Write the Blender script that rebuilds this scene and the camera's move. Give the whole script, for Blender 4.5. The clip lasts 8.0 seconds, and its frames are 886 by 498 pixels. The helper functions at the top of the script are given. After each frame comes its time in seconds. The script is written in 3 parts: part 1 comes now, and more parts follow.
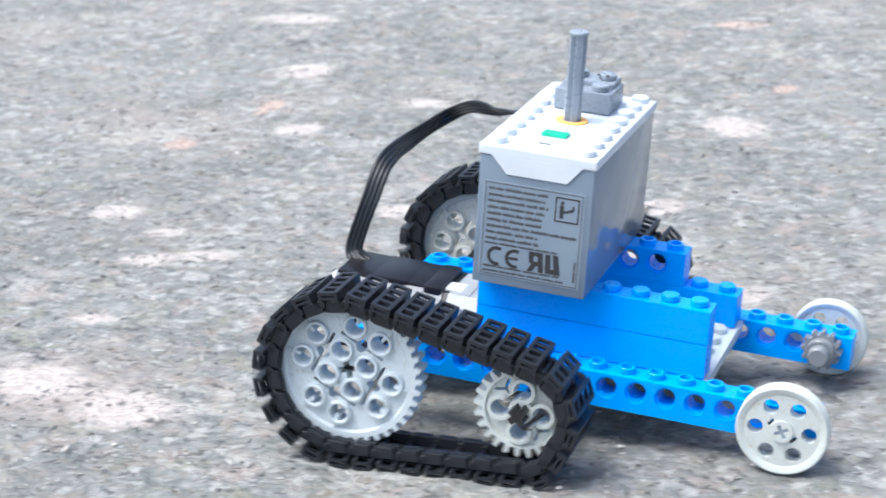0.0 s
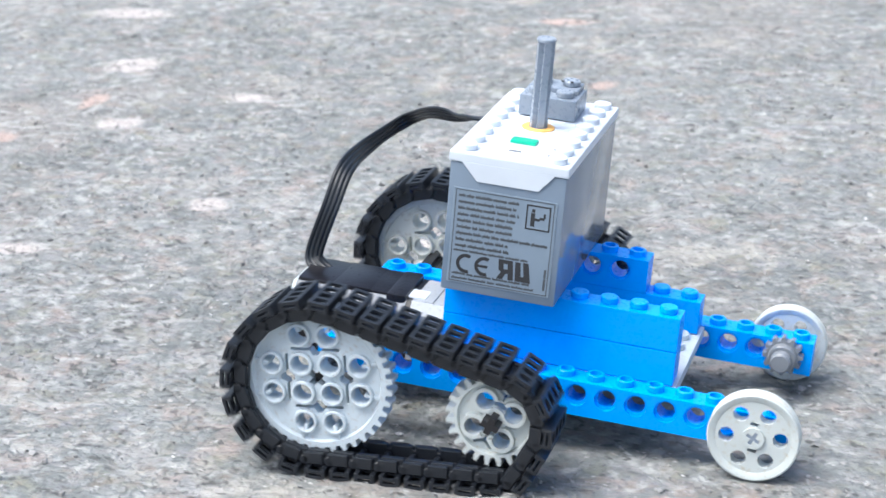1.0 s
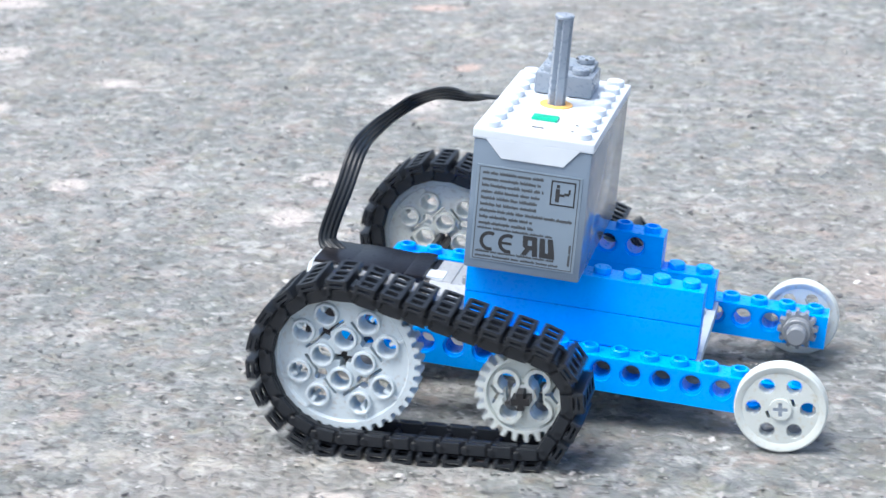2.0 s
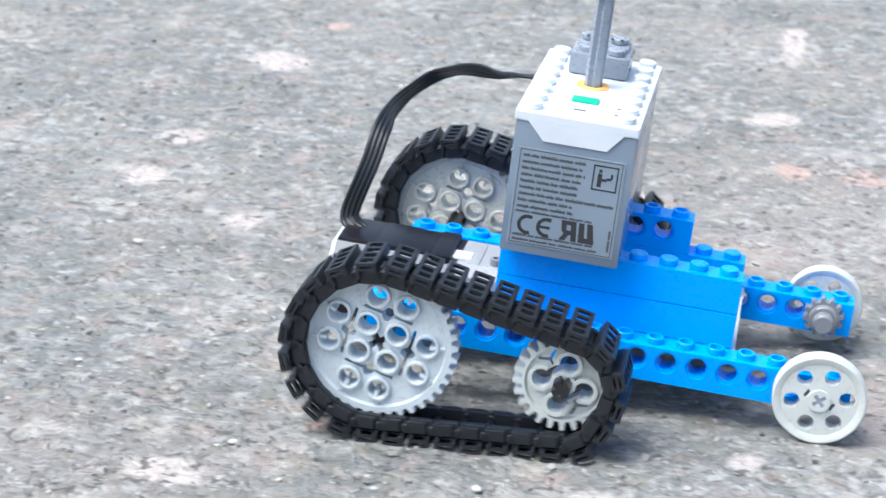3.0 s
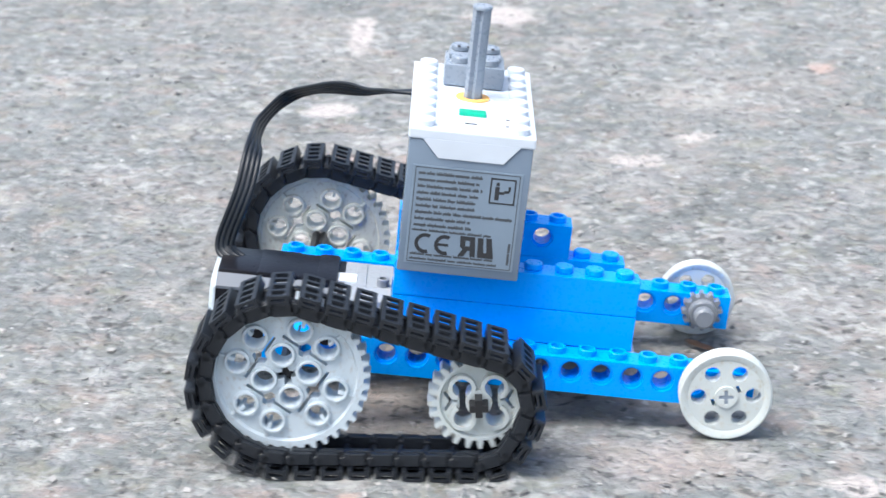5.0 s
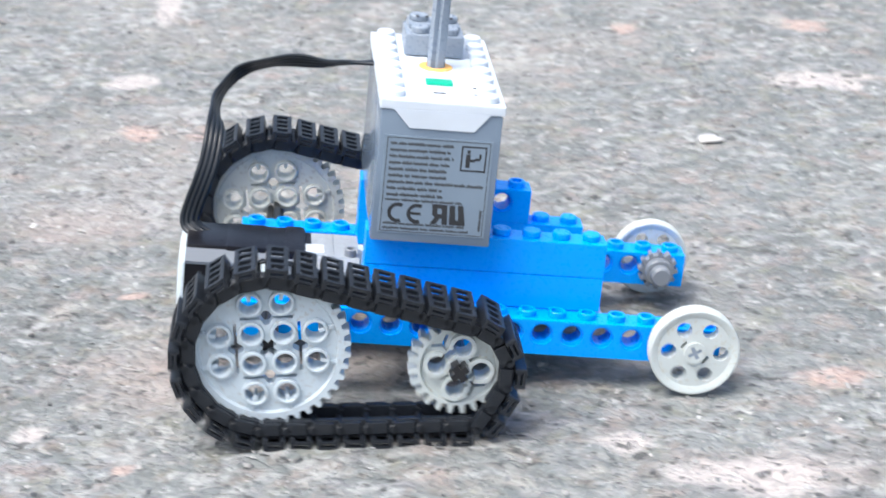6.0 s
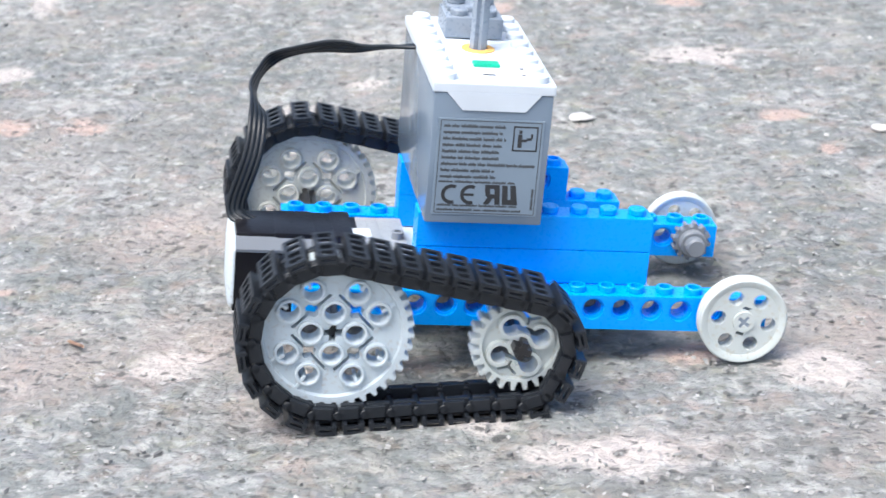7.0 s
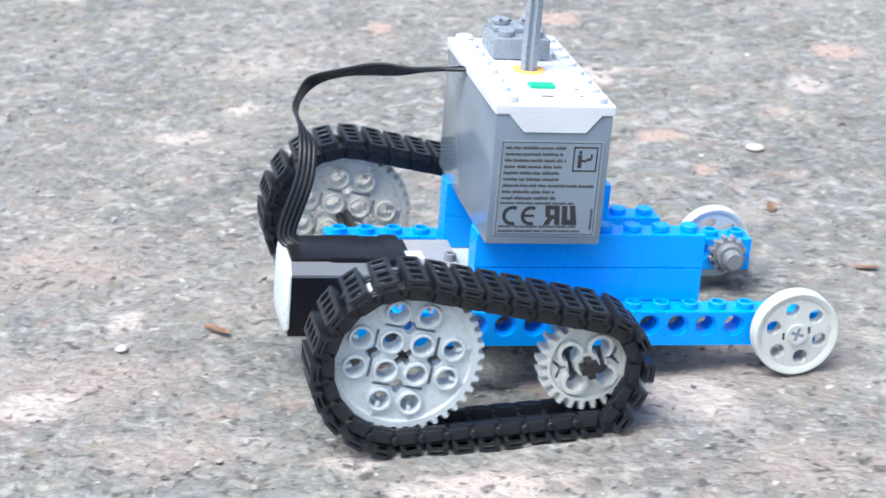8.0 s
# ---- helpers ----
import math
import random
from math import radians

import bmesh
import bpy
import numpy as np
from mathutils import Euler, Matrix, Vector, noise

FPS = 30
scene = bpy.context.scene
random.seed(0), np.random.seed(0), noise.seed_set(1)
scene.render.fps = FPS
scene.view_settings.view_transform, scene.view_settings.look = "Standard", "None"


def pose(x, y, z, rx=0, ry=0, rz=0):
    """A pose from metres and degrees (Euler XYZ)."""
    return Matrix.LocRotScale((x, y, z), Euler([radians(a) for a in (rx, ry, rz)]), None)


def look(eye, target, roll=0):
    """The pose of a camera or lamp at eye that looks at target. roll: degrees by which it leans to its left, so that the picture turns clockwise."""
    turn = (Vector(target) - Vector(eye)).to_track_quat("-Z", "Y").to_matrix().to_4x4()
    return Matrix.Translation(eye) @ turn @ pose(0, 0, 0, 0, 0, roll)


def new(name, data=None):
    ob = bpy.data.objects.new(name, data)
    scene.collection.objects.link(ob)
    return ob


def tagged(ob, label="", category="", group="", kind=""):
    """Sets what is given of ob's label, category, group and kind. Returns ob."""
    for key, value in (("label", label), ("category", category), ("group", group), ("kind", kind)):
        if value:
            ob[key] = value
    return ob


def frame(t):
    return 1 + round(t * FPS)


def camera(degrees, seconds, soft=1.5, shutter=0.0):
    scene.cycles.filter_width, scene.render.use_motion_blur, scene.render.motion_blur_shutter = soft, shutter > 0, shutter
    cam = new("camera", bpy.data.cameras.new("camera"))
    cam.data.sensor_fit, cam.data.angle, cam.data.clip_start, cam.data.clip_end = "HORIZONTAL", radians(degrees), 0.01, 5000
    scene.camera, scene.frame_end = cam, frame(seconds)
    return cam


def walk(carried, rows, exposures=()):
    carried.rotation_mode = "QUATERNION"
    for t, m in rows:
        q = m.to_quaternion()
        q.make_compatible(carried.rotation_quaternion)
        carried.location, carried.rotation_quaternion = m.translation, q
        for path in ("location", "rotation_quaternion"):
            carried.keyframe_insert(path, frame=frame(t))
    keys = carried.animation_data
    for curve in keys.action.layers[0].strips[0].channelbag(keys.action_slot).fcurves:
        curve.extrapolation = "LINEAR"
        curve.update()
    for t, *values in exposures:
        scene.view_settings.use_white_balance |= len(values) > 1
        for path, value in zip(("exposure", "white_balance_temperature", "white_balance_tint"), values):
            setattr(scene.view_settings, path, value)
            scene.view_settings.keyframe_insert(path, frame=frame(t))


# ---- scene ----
cam = camera(23.37, 8.0, soft=1.5, shutter=0.5)
cam.data.dof.use_dof, cam.data.dof.focus_distance, cam.data.dof.aperture_fstop = True, 0.53, 48.0
walk(cam, [
    (0.0, pose(-0.0790, -0.5083, 0.2304, 71.732, 1.818, 16.947)),
    (0.5, pose(-0.0595, -0.5089, 0.2326, 71.696, 1.565, 15.136)),
    (1.0, pose(-0.0475, -0.5123, 0.2331, 71.523, 0.853, 14.140)),
    (1.2, pose(-0.0425, -0.5166, 0.2328, 71.526, 1.011, 13.701)),
    (2.3, pose(-0.0150, -0.5220, 0.2254, 71.536, 0.317, 11.343)),
    (2.5, pose(-0.0132, -0.5180, 0.2302, 70.755, -0.673, 11.600)),
    (3.0, pose(-0.0044, -0.5171, 0.2313, 70.250, -1.109, 9.928)),
    (3.5, pose(0.0121, -0.5144, 0.2312, 69.940, -0.391, 8.117)),
    (4.0, pose(0.0198, -0.5103, 0.2313, 69.910, -0.093, 6.632)),
    (4.5, pose(0.0308, -0.5120, 0.2341, 70.061, -0.125, 4.104)),
    (4.7, pose(0.0392, -0.5102, 0.2344, 70.078, -0.211, 2.724)),
    (5.8, pose(0.0690, -0.5180, 0.2385, 69.508, 0.083, -1.485)),
    (6.0, pose(0.0755, -0.5172, 0.2392, 69.012, 0.099, -2.490)),
    (6.5, pose(0.0826, -0.5151, 0.2413, 68.245, 0.393, -3.829)),
    (7.0, pose(0.0939, -0.5199, 0.2436, 68.277, 0.982, -4.921)),
    (7.5, pose(0.0962, -0.5124, 0.2473, 68.217, 0.648, -5.965)),
    (8.0, pose(0.1062, -0.5145, 0.2502, 68.256, 0.994, -7.512)),
], exposures=((0.0, 1.33, 6350, 9), (4.5, 1.33, 6360, 9), (6.0, 1.33, 6450, 9.6), (8.0, 1.33, 6480, 10)))

# ---- light: an overcast day, soft from all sides ----
world = bpy.data.worlds.new("overcast_sky")
scene.world = world
world.use_nodes = True
wn, wl = world.node_tree.nodes, world.node_tree.links
sky = wn.new("ShaderNodeTexSky")
sky.sky_type, sky.sun_disc = "NISHITA", False
sky.sun_elevation, sky.sun_rotation = radians(65), radians(234)
sky.air_density, sky.dust_density, sky.ozone_density = 1.0, 5.0, 1.0
wl.new(sky.outputs["Color"], wn["Background"].inputs["Color"])
wn["Background"].inputs["Strength"].default_value = 0.115
sun = new("sun", bpy.data.lights.new("sun", "SUN"))
sun.data.energy, sun.data.angle, sun.data.color = 1.35, radians(38), (0.935, 0.99, 1.02)
sun.matrix_basis = look((-0.38, -0.28, 1.0), (0, 0, 0))

MM = 0.001


# ---- materials ----
def material(name, color, rough=0.4, metal=0.0, spread=0.06, grain=900.0, blotch=60.0, bump=0.05, coat=0.0, wear=None, gloss=0.5):
    m = bpy.data.materials.new(name)
    m.use_nodes = True
    n, l = m.node_tree.nodes, m.node_tree.links
    b = n["Principled BSDF"]
    co = n.new("ShaderNodeTexCoord")
    big, fine = n.new("ShaderNodeTexNoise"), n.new("ShaderNodeTexNoise")
    big.inputs["Scale"].default_value, big.inputs["Detail"].default_value = blotch, 4
    fine.inputs["Scale"].default_value, fine.inputs["Detail"].default_value = grain, 3
    for t in (big, fine):
        l.new(co.outputs["Object"], t.inputs["Vector"])
    ramp = n.new("ShaderNodeValToRGB")
    lo = [c * (1 - spread) for c in color]
    hi = [min(1, c * (1 + spread)) for c in color]
    ramp.color_ramp.elements[0].position, ramp.color_ramp.elements[1].position = 0.3, 0.7
    ramp.color_ramp.elements[0].color, ramp.color_ramp.elements[1].color = (*lo, 1), (*hi, 1)
    l.new(big.outputs["Fac"], ramp.inputs["Fac"])
    out = ramp.outputs["Color"]
    if wear:
        mix, cut = n.new("ShaderNodeMix"), n.new("ShaderNodeValToRGB")
        mix.data_type = "RGBA"
        cut.color_ramp.elements[0].position, cut.color_ramp.elements[1].position = 0.56, 0.72
        l.new(fine.outputs["Fac"], cut.inputs["Fac"])
        l.new(cut.outputs["Color"], mix.inputs["Factor"])
        l.new(out, mix.inputs["A"])
        mix.inputs["B"].default_value = (*wear, 1)
        out = mix.outputs["Result"]
    l.new(out, b.inputs["Base Color"])
    rr = n.new("ShaderNodeMapRange")
    rr.inputs["To Min"].default_value, rr.inputs["To Max"].default_value = max(0.03, rough - 0.08), rough + 0.1
    l.new(fine.outputs["Fac"], rr.inputs["Value"])
    l.new(rr.outputs["Result"], b.inputs["Roughness"])
    b.inputs["Metallic"].default_value, b.inputs["Coat Weight"].default_value = metal, coat
    b.inputs["Specular IOR Level"].default_value = gloss
    bp = n.new("ShaderNodeBump")
    bp.inputs["Strength"].default_value, bp.inputs["Distance"].default_value = bump, 0.0003
    l.new(fine.outputs["Fac"], bp.inputs["Height"])
    l.new(bp.outputs["Normal"], b.inputs["Normal"])
    return m


BLUE = material("blue_plastic", (0.0, 0.33, 0.98), 0.28, spread=0.05, bump=0.03, gloss=0.18)
PALE = material("pale_grey_plastic", (0.53, 0.605, 0.645), 0.45, bump=0.04, wear=(0.46, 0.48, 0.48), gloss=0.4)
OLDPALE = material("aged_pale_grey_plastic", (0.53, 0.575, 0.56), 0.38, bump=0.05, wear=(0.48, 0.47, 0.4))
FARPALE = material("light_grey_plastic", (0.55, 0.58, 0.545), 0.36, bump=0.05, wear=(0.4, 0.39, 0.35))
MIDGREY = material("mid_grey_plastic", (0.172, 0.226, 0.29), 0.11, bump=0.02)
TOPWHITE = material("white_plastic_lid", (0.61, 0.67, 0.73), 0.35, bump=0.03)
DARKGREY = material("slate_grey_plastic", (0.24, 0.285, 0.34), 0.28, bump=0.03)
BUSHGREY = material("dull_grey_plastic", (0.21, 0.23, 0.25), 0.35, bump=0.05)
STICKER = material("grey_sticker", (0.20, 0.262, 0.325), 0.38, bump=0.02)
INK = material("dark_print", (0.03, 0.032, 0.036), 0.5, bump=0.02)
SOFTINK = material("faded_print", (0.065, 0.075, 0.085), 0.5, bump=0.02)
RUBBER = material("black_track_plastic", (0.009, 0.012, 0.017), 0.44, bump=0.12, wear=(0.018, 0.021, 0.026), gloss=0.5)
GEARBOX = material("worn_grey_motor_front", (0.31, 0.34, 0.37), 0.35, bump=0.05, wear=(0.26, 0.28, 0.3))
TAPE = material("black_tape", (0.007, 0.007, 0.010), 0.3, bump=0.2, blotch=120, gloss=0.35)
MOTORGREY = material("motor_dark_grey", (0.14, 0.16, 0.185), 0.35, bump=0.03)
CABLE = material("black_cable", (0.006, 0.010, 0.015), 0.42, bump=0.03, gloss=0.5)
ORANGE = material("orange_dial", (0.85, 0.46, 0.12), 0.4)
GREEN = material("green_button", (0.0, 0.42, 0.25), 0.35)
BLACK = material("black_plastic", (0.015, 0.015, 0.017), 0.3)


def ground_material():
    m = bpy.data.materials.new("worn_concrete")
    m.use_nodes = True
    n, l = m.node_tree.nodes, m.node_tree.links
    b = n["Principled BSDF"]
    co = n.new("ShaderNodeTexCoord")

    def noise_at(scale, detail=6, rough=0.6, w=0.0, stretch=None):
        t = n.new("ShaderNodeTexNoise")
        t.inputs["Scale"].default_value, t.inputs["Detail"].default_value, t.inputs["Roughness"].default_value = scale, detail, rough
        mp = n.new("ShaderNodeMapping")
        mp.inputs["Location"].default_value = (w, w * 0.7, 0)
        if stretch:
            mp.inputs["Scale"].default_value = stretch
        l.new(co.outputs["Object"], mp.inputs["Vector"])
        l.new(mp.outputs["Vector"], t.inputs["Vector"])
        return t.outputs["Fac"]

    def ramp(fac, stops):
        r = n.new("ShaderNodeValToRGB")
        e = r.color_ramp.elements
        while len(e) < len(stops):
            e.new(0.5)
        for el, (p, c) in zip(e, stops):
            el.position, el.color = p, (*c, 1) if len(c) == 3 else c
        l.new(fac, r.inputs["Fac"])
        return r.outputs["Color"]

    def mix(fac, a, c, blend="MIX"):
        x = n.new("ShaderNodeMix")
        x.data_type, x.blend_type = "RGBA", blend
        l.new(fac, x.inputs["Factor"])
        for src, key in ((a, "A"), (c, "B")):
            if isinstance(src, tuple):
                x.inputs[key].default_value = (*src, 1)
            else:
                l.new(src, x.inputs[key])
        return x.outputs["Result"]

    def add(x, y, kx=1.0, ky=1.0):
        outs = []
        for src, k in ((x, kx), (y, ky)):
            t = n.new("ShaderNodeMath")
            t.operation = "MULTIPLY"
            t.inputs[1].default_value = k
            l.new(src, t.inputs[0])
            outs.append(t.outputs["Value"])
        t = n.new("ShaderNodeMath")
        t.operation = "ADD"
        l.new(outs[0], t.inputs[0])
        l.new(outs[1], t.inputs[1])
        return t.outputs["Value"]

    def field(name):
        t = n.new("ShaderNodeAttribute")
        t.attribute_name = name
        return t.outputs["Fac"]

    base = ramp(add(noise_at(9, 8, 0.6), noise_at(130, 4, 0.55, 1.1), 0.45, 0.55),
                [(0.36, (0.138, 0.152, 0.151)), (0.5, (0.190, 0.208, 0.204)), (0.64, (0.278, 0.296, 0.289))])
    for w, size, tone, k in ((21.0, 90, (0.275, 0.278, 0.295), 0.7), (24.5, 70, (0.262, 0.266, 0.205), 0.7), (27.1, 60, (0.37, 0.30, 0.27), 0.7), (31.0, 120, (0.22, 0.19, 0.16), 0.7)):
        base = mix(ramp(noise_at(size, 5, 0.65, w), [(0.53, (0, 0, 0)), (0.66, (k, k, k))]), base, tone)
    warm = ramp(noise_at(7, 4, 0.55, 3.1), [(0.52, (0, 0, 0)), (0.7, (0.5, 0.5, 0.5))])
    base = mix(warm, base, (0.34, 0.31, 0.285))
    patch = add(noise_at(26, 5, 0.68, 35.0), noise_at(95, 4, 0.6, 37.0), 0.72, 0.28)
    base = mix(ramp(patch, [(0.40, (0.55, 0.55, 0.55)), (0.47, (0, 0, 0))]), base, (0.15, 0.16, 0.152))
    base = mix(ramp(patch, [(0.55, (0, 0, 0)), (0.63, (0.6, 0.6, 0.6))]), base, (0.40, 0.385, 0.37))
    streak = add(noise_at(19, 4, 0.62, 41.0), noise_at(120, 4, 0.6, 43.0), 0.7, 0.3)
    base = mix(ramp(streak, [(0.57, (0, 0, 0)), (0.65, (0.6, 0.6, 0.6))]), base, (0.46, 0.44, 0.395))
    blotch = ramp(add(noise_at(150, 3, 0.55, 7.7), noise_at(16, 3, 0.5, 9.2), 0.7, 0.3), [(0.53, (0, 0, 0)), (0.63, (0.8, 0.8, 0.8))])
    base = mix(blotch, base, (0.42, 0.427, 0.417))
    jag = add(noise_at(150, 6, 0.75, 13.0), noise_at(40, 3, 0.5, 15.0), 0.6, 0.4)
    base = mix(ramp(add(field("pink_wash"), jag, 0.5, 0.9), [(0.5, (0, 0, 0)), (0.9, (0.52, 0.52, 0.52))]), base, (0.42, 0.352, 0.318))
    base = mix(ramp(add(field("pale_stain"), jag, 0.56, 1.1), [(0.74, (0, 0, 0)), (0.92, (0.74, 0.74, 0.74))]), base, (0.58, 0.53, 0.50))
    base = mix(ramp(add(field("rust_stain"), jag, 0.55, 1.0), [(0.72, (0, 0, 0)), (0.9, (0.74, 0.74, 0.74))]), base, (0.53, 0.385, 0.33))
    cells = n.new("ShaderNodeTexVoronoi")
    cells.inputs["Scale"].default_value, cells.inputs["Randomness"].default_value = 330, 1.0
    warp = n.new("ShaderNodeTexNoise")
    warp.inputs["Scale"].default_value, warp.inputs["Detail"].default_value = 160, 3
    l.new(co.outputs["Object"], warp.inputs["Vector"])
    shift = n.new("ShaderNodeVectorMath")
    shift.operation = "MULTIPLY_ADD"
    shift.inputs[1].default_value = (0.006, 0.006, 0.006)
    l.new(warp.outputs["Color"], shift.inputs[0])
    l.new(co.outputs["Object"], shift.inputs[2])
    l.new(shift.outputs["Vector"], cells.inputs["Vector"])
    tone = n.new("ShaderNodeSeparateColor")
    l.new(cells.outputs["Color"], tone.inputs["Color"])
    base = mix(ramp(tone.outputs["Red"], [(0.8, (0, 0, 0)), (0.97, (0.24, 0.24, 0.24))]), base, (0.48, 0.48, 0.47))
    base = mix(ramp(tone.outputs["Green"], [(0.78, (0, 0, 0)), (0.97, (0.28, 0.28, 0.28))]), base, (0.16, 0.16, 0.16))
    grains = ramp(cells.outputs["Distance"], [(0.0, (1, 1, 1)), (0.75, (0, 0, 0))])
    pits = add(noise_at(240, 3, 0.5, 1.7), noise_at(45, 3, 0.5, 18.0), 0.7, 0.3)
    # shade inside the pits, painted into the colour where the bump dips
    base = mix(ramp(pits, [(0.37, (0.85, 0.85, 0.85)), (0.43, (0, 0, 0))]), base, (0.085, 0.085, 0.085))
    fleck = ramp(noise_at(200, 3, 0.6, 5.2), [(0.65, (0, 0, 0)), (0.72, (0.8, 0.8, 0.8))])
    base = mix(fleck, base, (0.58, 0.58, 0.57))
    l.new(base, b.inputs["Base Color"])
    b.inputs["Roughness"].default_value = 0.85
    hsum = n.new("ShaderNodeMath")
    hsum.operation = "ADD"
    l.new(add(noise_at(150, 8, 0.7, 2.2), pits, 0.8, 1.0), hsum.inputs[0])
    l.new(add(noise_at(420, 4, 0.6, 4.2), grains, 0.5, 0.3), hsum.inputs[1])
    bp = n.new("ShaderNodeBump")
    bp.inputs["Strength"].default_value, bp.inputs["Distance"].default_value = 1.0, 0.0028
    l.new(hsum.outputs["Value"], bp.inputs["Height"])
    l.new(bp.outputs["Normal"], b.inputs["Normal"])
    return m


CONCRETE = ground_material()


# ---- mesh helpers; the toy is written in millimetres: x ahead, y across, z up, zero at the front axle ----
def part(name, bm, mat, parent=None, label="", smooth=None, scale=MM, weld=False):
    if weld:
        bmesh.ops.remove_doubles(bm, verts=bm.verts, dist=0.001)
    bmesh.ops.scale(bm, vec=(scale,) * 3, verts=bm.verts)
    bmesh.ops.recalc_face_normals(bm, faces=bm.faces)
    me = bpy.data.meshes.new(name)
    bm.to_mesh(me)
    bm.free()
    me.materials.append(mat)
    if smooth is not None:
        for p in me.polygons:
            p.use_smooth = True
        me.set_sharp_from_angle(angle=radians(smooth))
    ob = new(name, me)
    ob.parent = parent
    if label:
        ob["label"] = label
    return ob


def add_box(bm, x0, x1, y0, y1, z0, z1, bevel=0.0):
    made = bmesh.ops.create_cube(bm, size=1)["verts"]
    for v in made:
        v.co = Vector(((x0 + x1) / 2 + v.co.x * (x1 - x0), (y0 + y1) / 2 + v.co.y * (y1 - y0), (z0 + z1) / 2 + v.co.z * (z1 - z0)))
    if bevel:
        edges = list({e for v in made for e in v.link_edges})
        bmesh.ops.bevel(bm, geom=edges, offset=bevel, segments=2, profile=0.6, affect="EDGES")


def circle(r, n, cx=0.0, cz=0.0, turn=0.0):
    return [(cx + r * math.cos(turn + 2 * math.pi * i / n), cz + r * math.sin(turn + 2 * math.pi * i / n)) for i in range(n)]


def along(axis, a, b, h):
    """A point of an outline (a, b) at the height h along an axis."""
    return (a, h, b) if axis == "y" else ((h, a, b) if axis == "x" else (a, b, h))


def add_lathe(bm, axis, centre, profile, n=24):
    """A ring of (radius, height) profile points turned round an axis through centre."""
    loops = []
    for r, h in profile:
        loops.append([bm.verts.new(Vector(along(axis, a, b, h)) + Vector(centre)) for a, b in circle(max(r, 1e-4), n)])
    for p, q in zip(loops, loops[1:]):
        for i in range(n):
            bm.faces.new((p[i], p[(i + 1) % n], q[(i + 1) % n], q[i]))
    return loops


def add_disc(bm, axis, centre, r, h0, h1, n=24, edge=0.2):
    """A solid round slab with softened rims."""
    loops = add_lathe(bm, axis, centre, [(r - edge, h0), (r, h0 + edge), (r, h1 - edge), (r - edge, h1)], n)
    bm.faces.new(loops[0])
    bm.faces.new(loops[-1])


def add_tube(bm, axis, centre, r_in, r_out, h0, h1, n=20, edge=0.15):
    add_lathe(bm, axis, centre, [(r_in, h0), (r_out - edge, h0), (r_out, h0 + edge), (r_out, h1 - edge), (r_out - edge, h1), (r_in, h1), (r_in, h0)], n)


def add_plate(bm, axis, outline, holes, h0, h1):
    """A slab cut to an outline, with openings right through it."""
    flat = bmesh.new()
    edges = []
    for loop in (outline, *holes):
        vs = [flat.verts.new((a, b, 0)) for a, b in loop]
        edges += [flat.edges.new((vs[i], vs[(i + 1) % len(vs)])) for i in range(len(vs))]
    bmesh.ops.triangle_fill(flat, use_beauty=True, use_dissolve=False, edges=edges)
    flat.verts.index_update()
    for h in (h0, h1):
        vs = [bm.verts.new(along(axis, v.co.x, v.co.y, h)) for v in flat.verts]
        for f in flat.faces:
            bm.faces.new([vs[v.index] for v in f.verts])
    flat.free()
    for loop in (outline, *holes):
        lo = [bm.verts.new(along(axis, a, b, h0)) for a, b in loop]
        hi = [bm.verts.new(along(axis, a, b, h1)) for a, b in loop]
        for i in range(len(loop)):
            j = (i + 1) % len(loop)
            bm.faces.new((lo[i], lo[j], hi[j], hi[i]))


def add_stud(bm, x, y, z, hollow=False):
    if hollow:
        add_tube(bm, "z", (x, y, z), 1.55, 2.4, -0.1, 1.7, 20, 0.2)
    else:
        add_disc(bm, "z", (x, y, z), 2.4, -0.1, 1.7, 20, 0.25)


def holed_brick(x0, x1, y0, y1, holes_z):
    """A studded beam with a round hole between every two studs, with the wider rim that each hole has."""
    bm = bmesh.new()
    z0, z1 = holes_z - 5.8, holes_z + 3.8
    xs = [x0 + 8 * (i + 1) for i in range(int(round((x1 - x0) / 8)) - 1)]
    outline = [(x0, z0), (x1, z0), (x1, z1), (x0, z1)]
    wide = [circle(3.1, 24, x, holes_z) for x in xs]
    thin = [circle(2.4, 24, x, holes_z) for x in xs]
    add_plate(bm, "y", outline, wide, y0 + 0.001, y0 + 0.9)
    add_plate(bm, "y", outline, thin, y0 + 0.9, y0 + 1.6)
    add_plate(bm, "y", outline, thin, y1 - 1.6, y1 - 0.9)
    for x in xs:
        add_lathe(bm, "y", (x, 0, holes_z), [(2.4, y0 + 1.6), (2.4, y1 - 1.6)], 24)
    add_box(bm, x0, x1, y0 + 1.6, y1 - 1.6, z1 - 1.0, z1)
    for a, b in ((x0, x0 + 1.4), (x1 - 1.4, x1)):
        add_box(bm, a, b, y0 + 1.6, y1 - 1.6, z0, z1 - 1.0)
    add_plate(bm, "y", outline, wide, y1 - 0.9, y1 - 0.001)
    x = x0 + 4
    while x < x1:
        add_stud(bm, x, (y0 + y1) / 2, z1, True)
        x += 8
    return bm


def plain_brick(x0, x1, y0, y1, z0, z1, studs=True, gap=0.08):
    bm = bmesh.new()
    add_box(bm, x0 + gap, x1 - gap, y0, y1, z0 + gap, z1 - gap, 0.22)
    if studs:
        x = x0 + 4
        while x < x1:
            y = y0 + 4
            while y < y1:
                add_stud(bm, x, y, z1)
                y += 8
            x += 8
    return bm


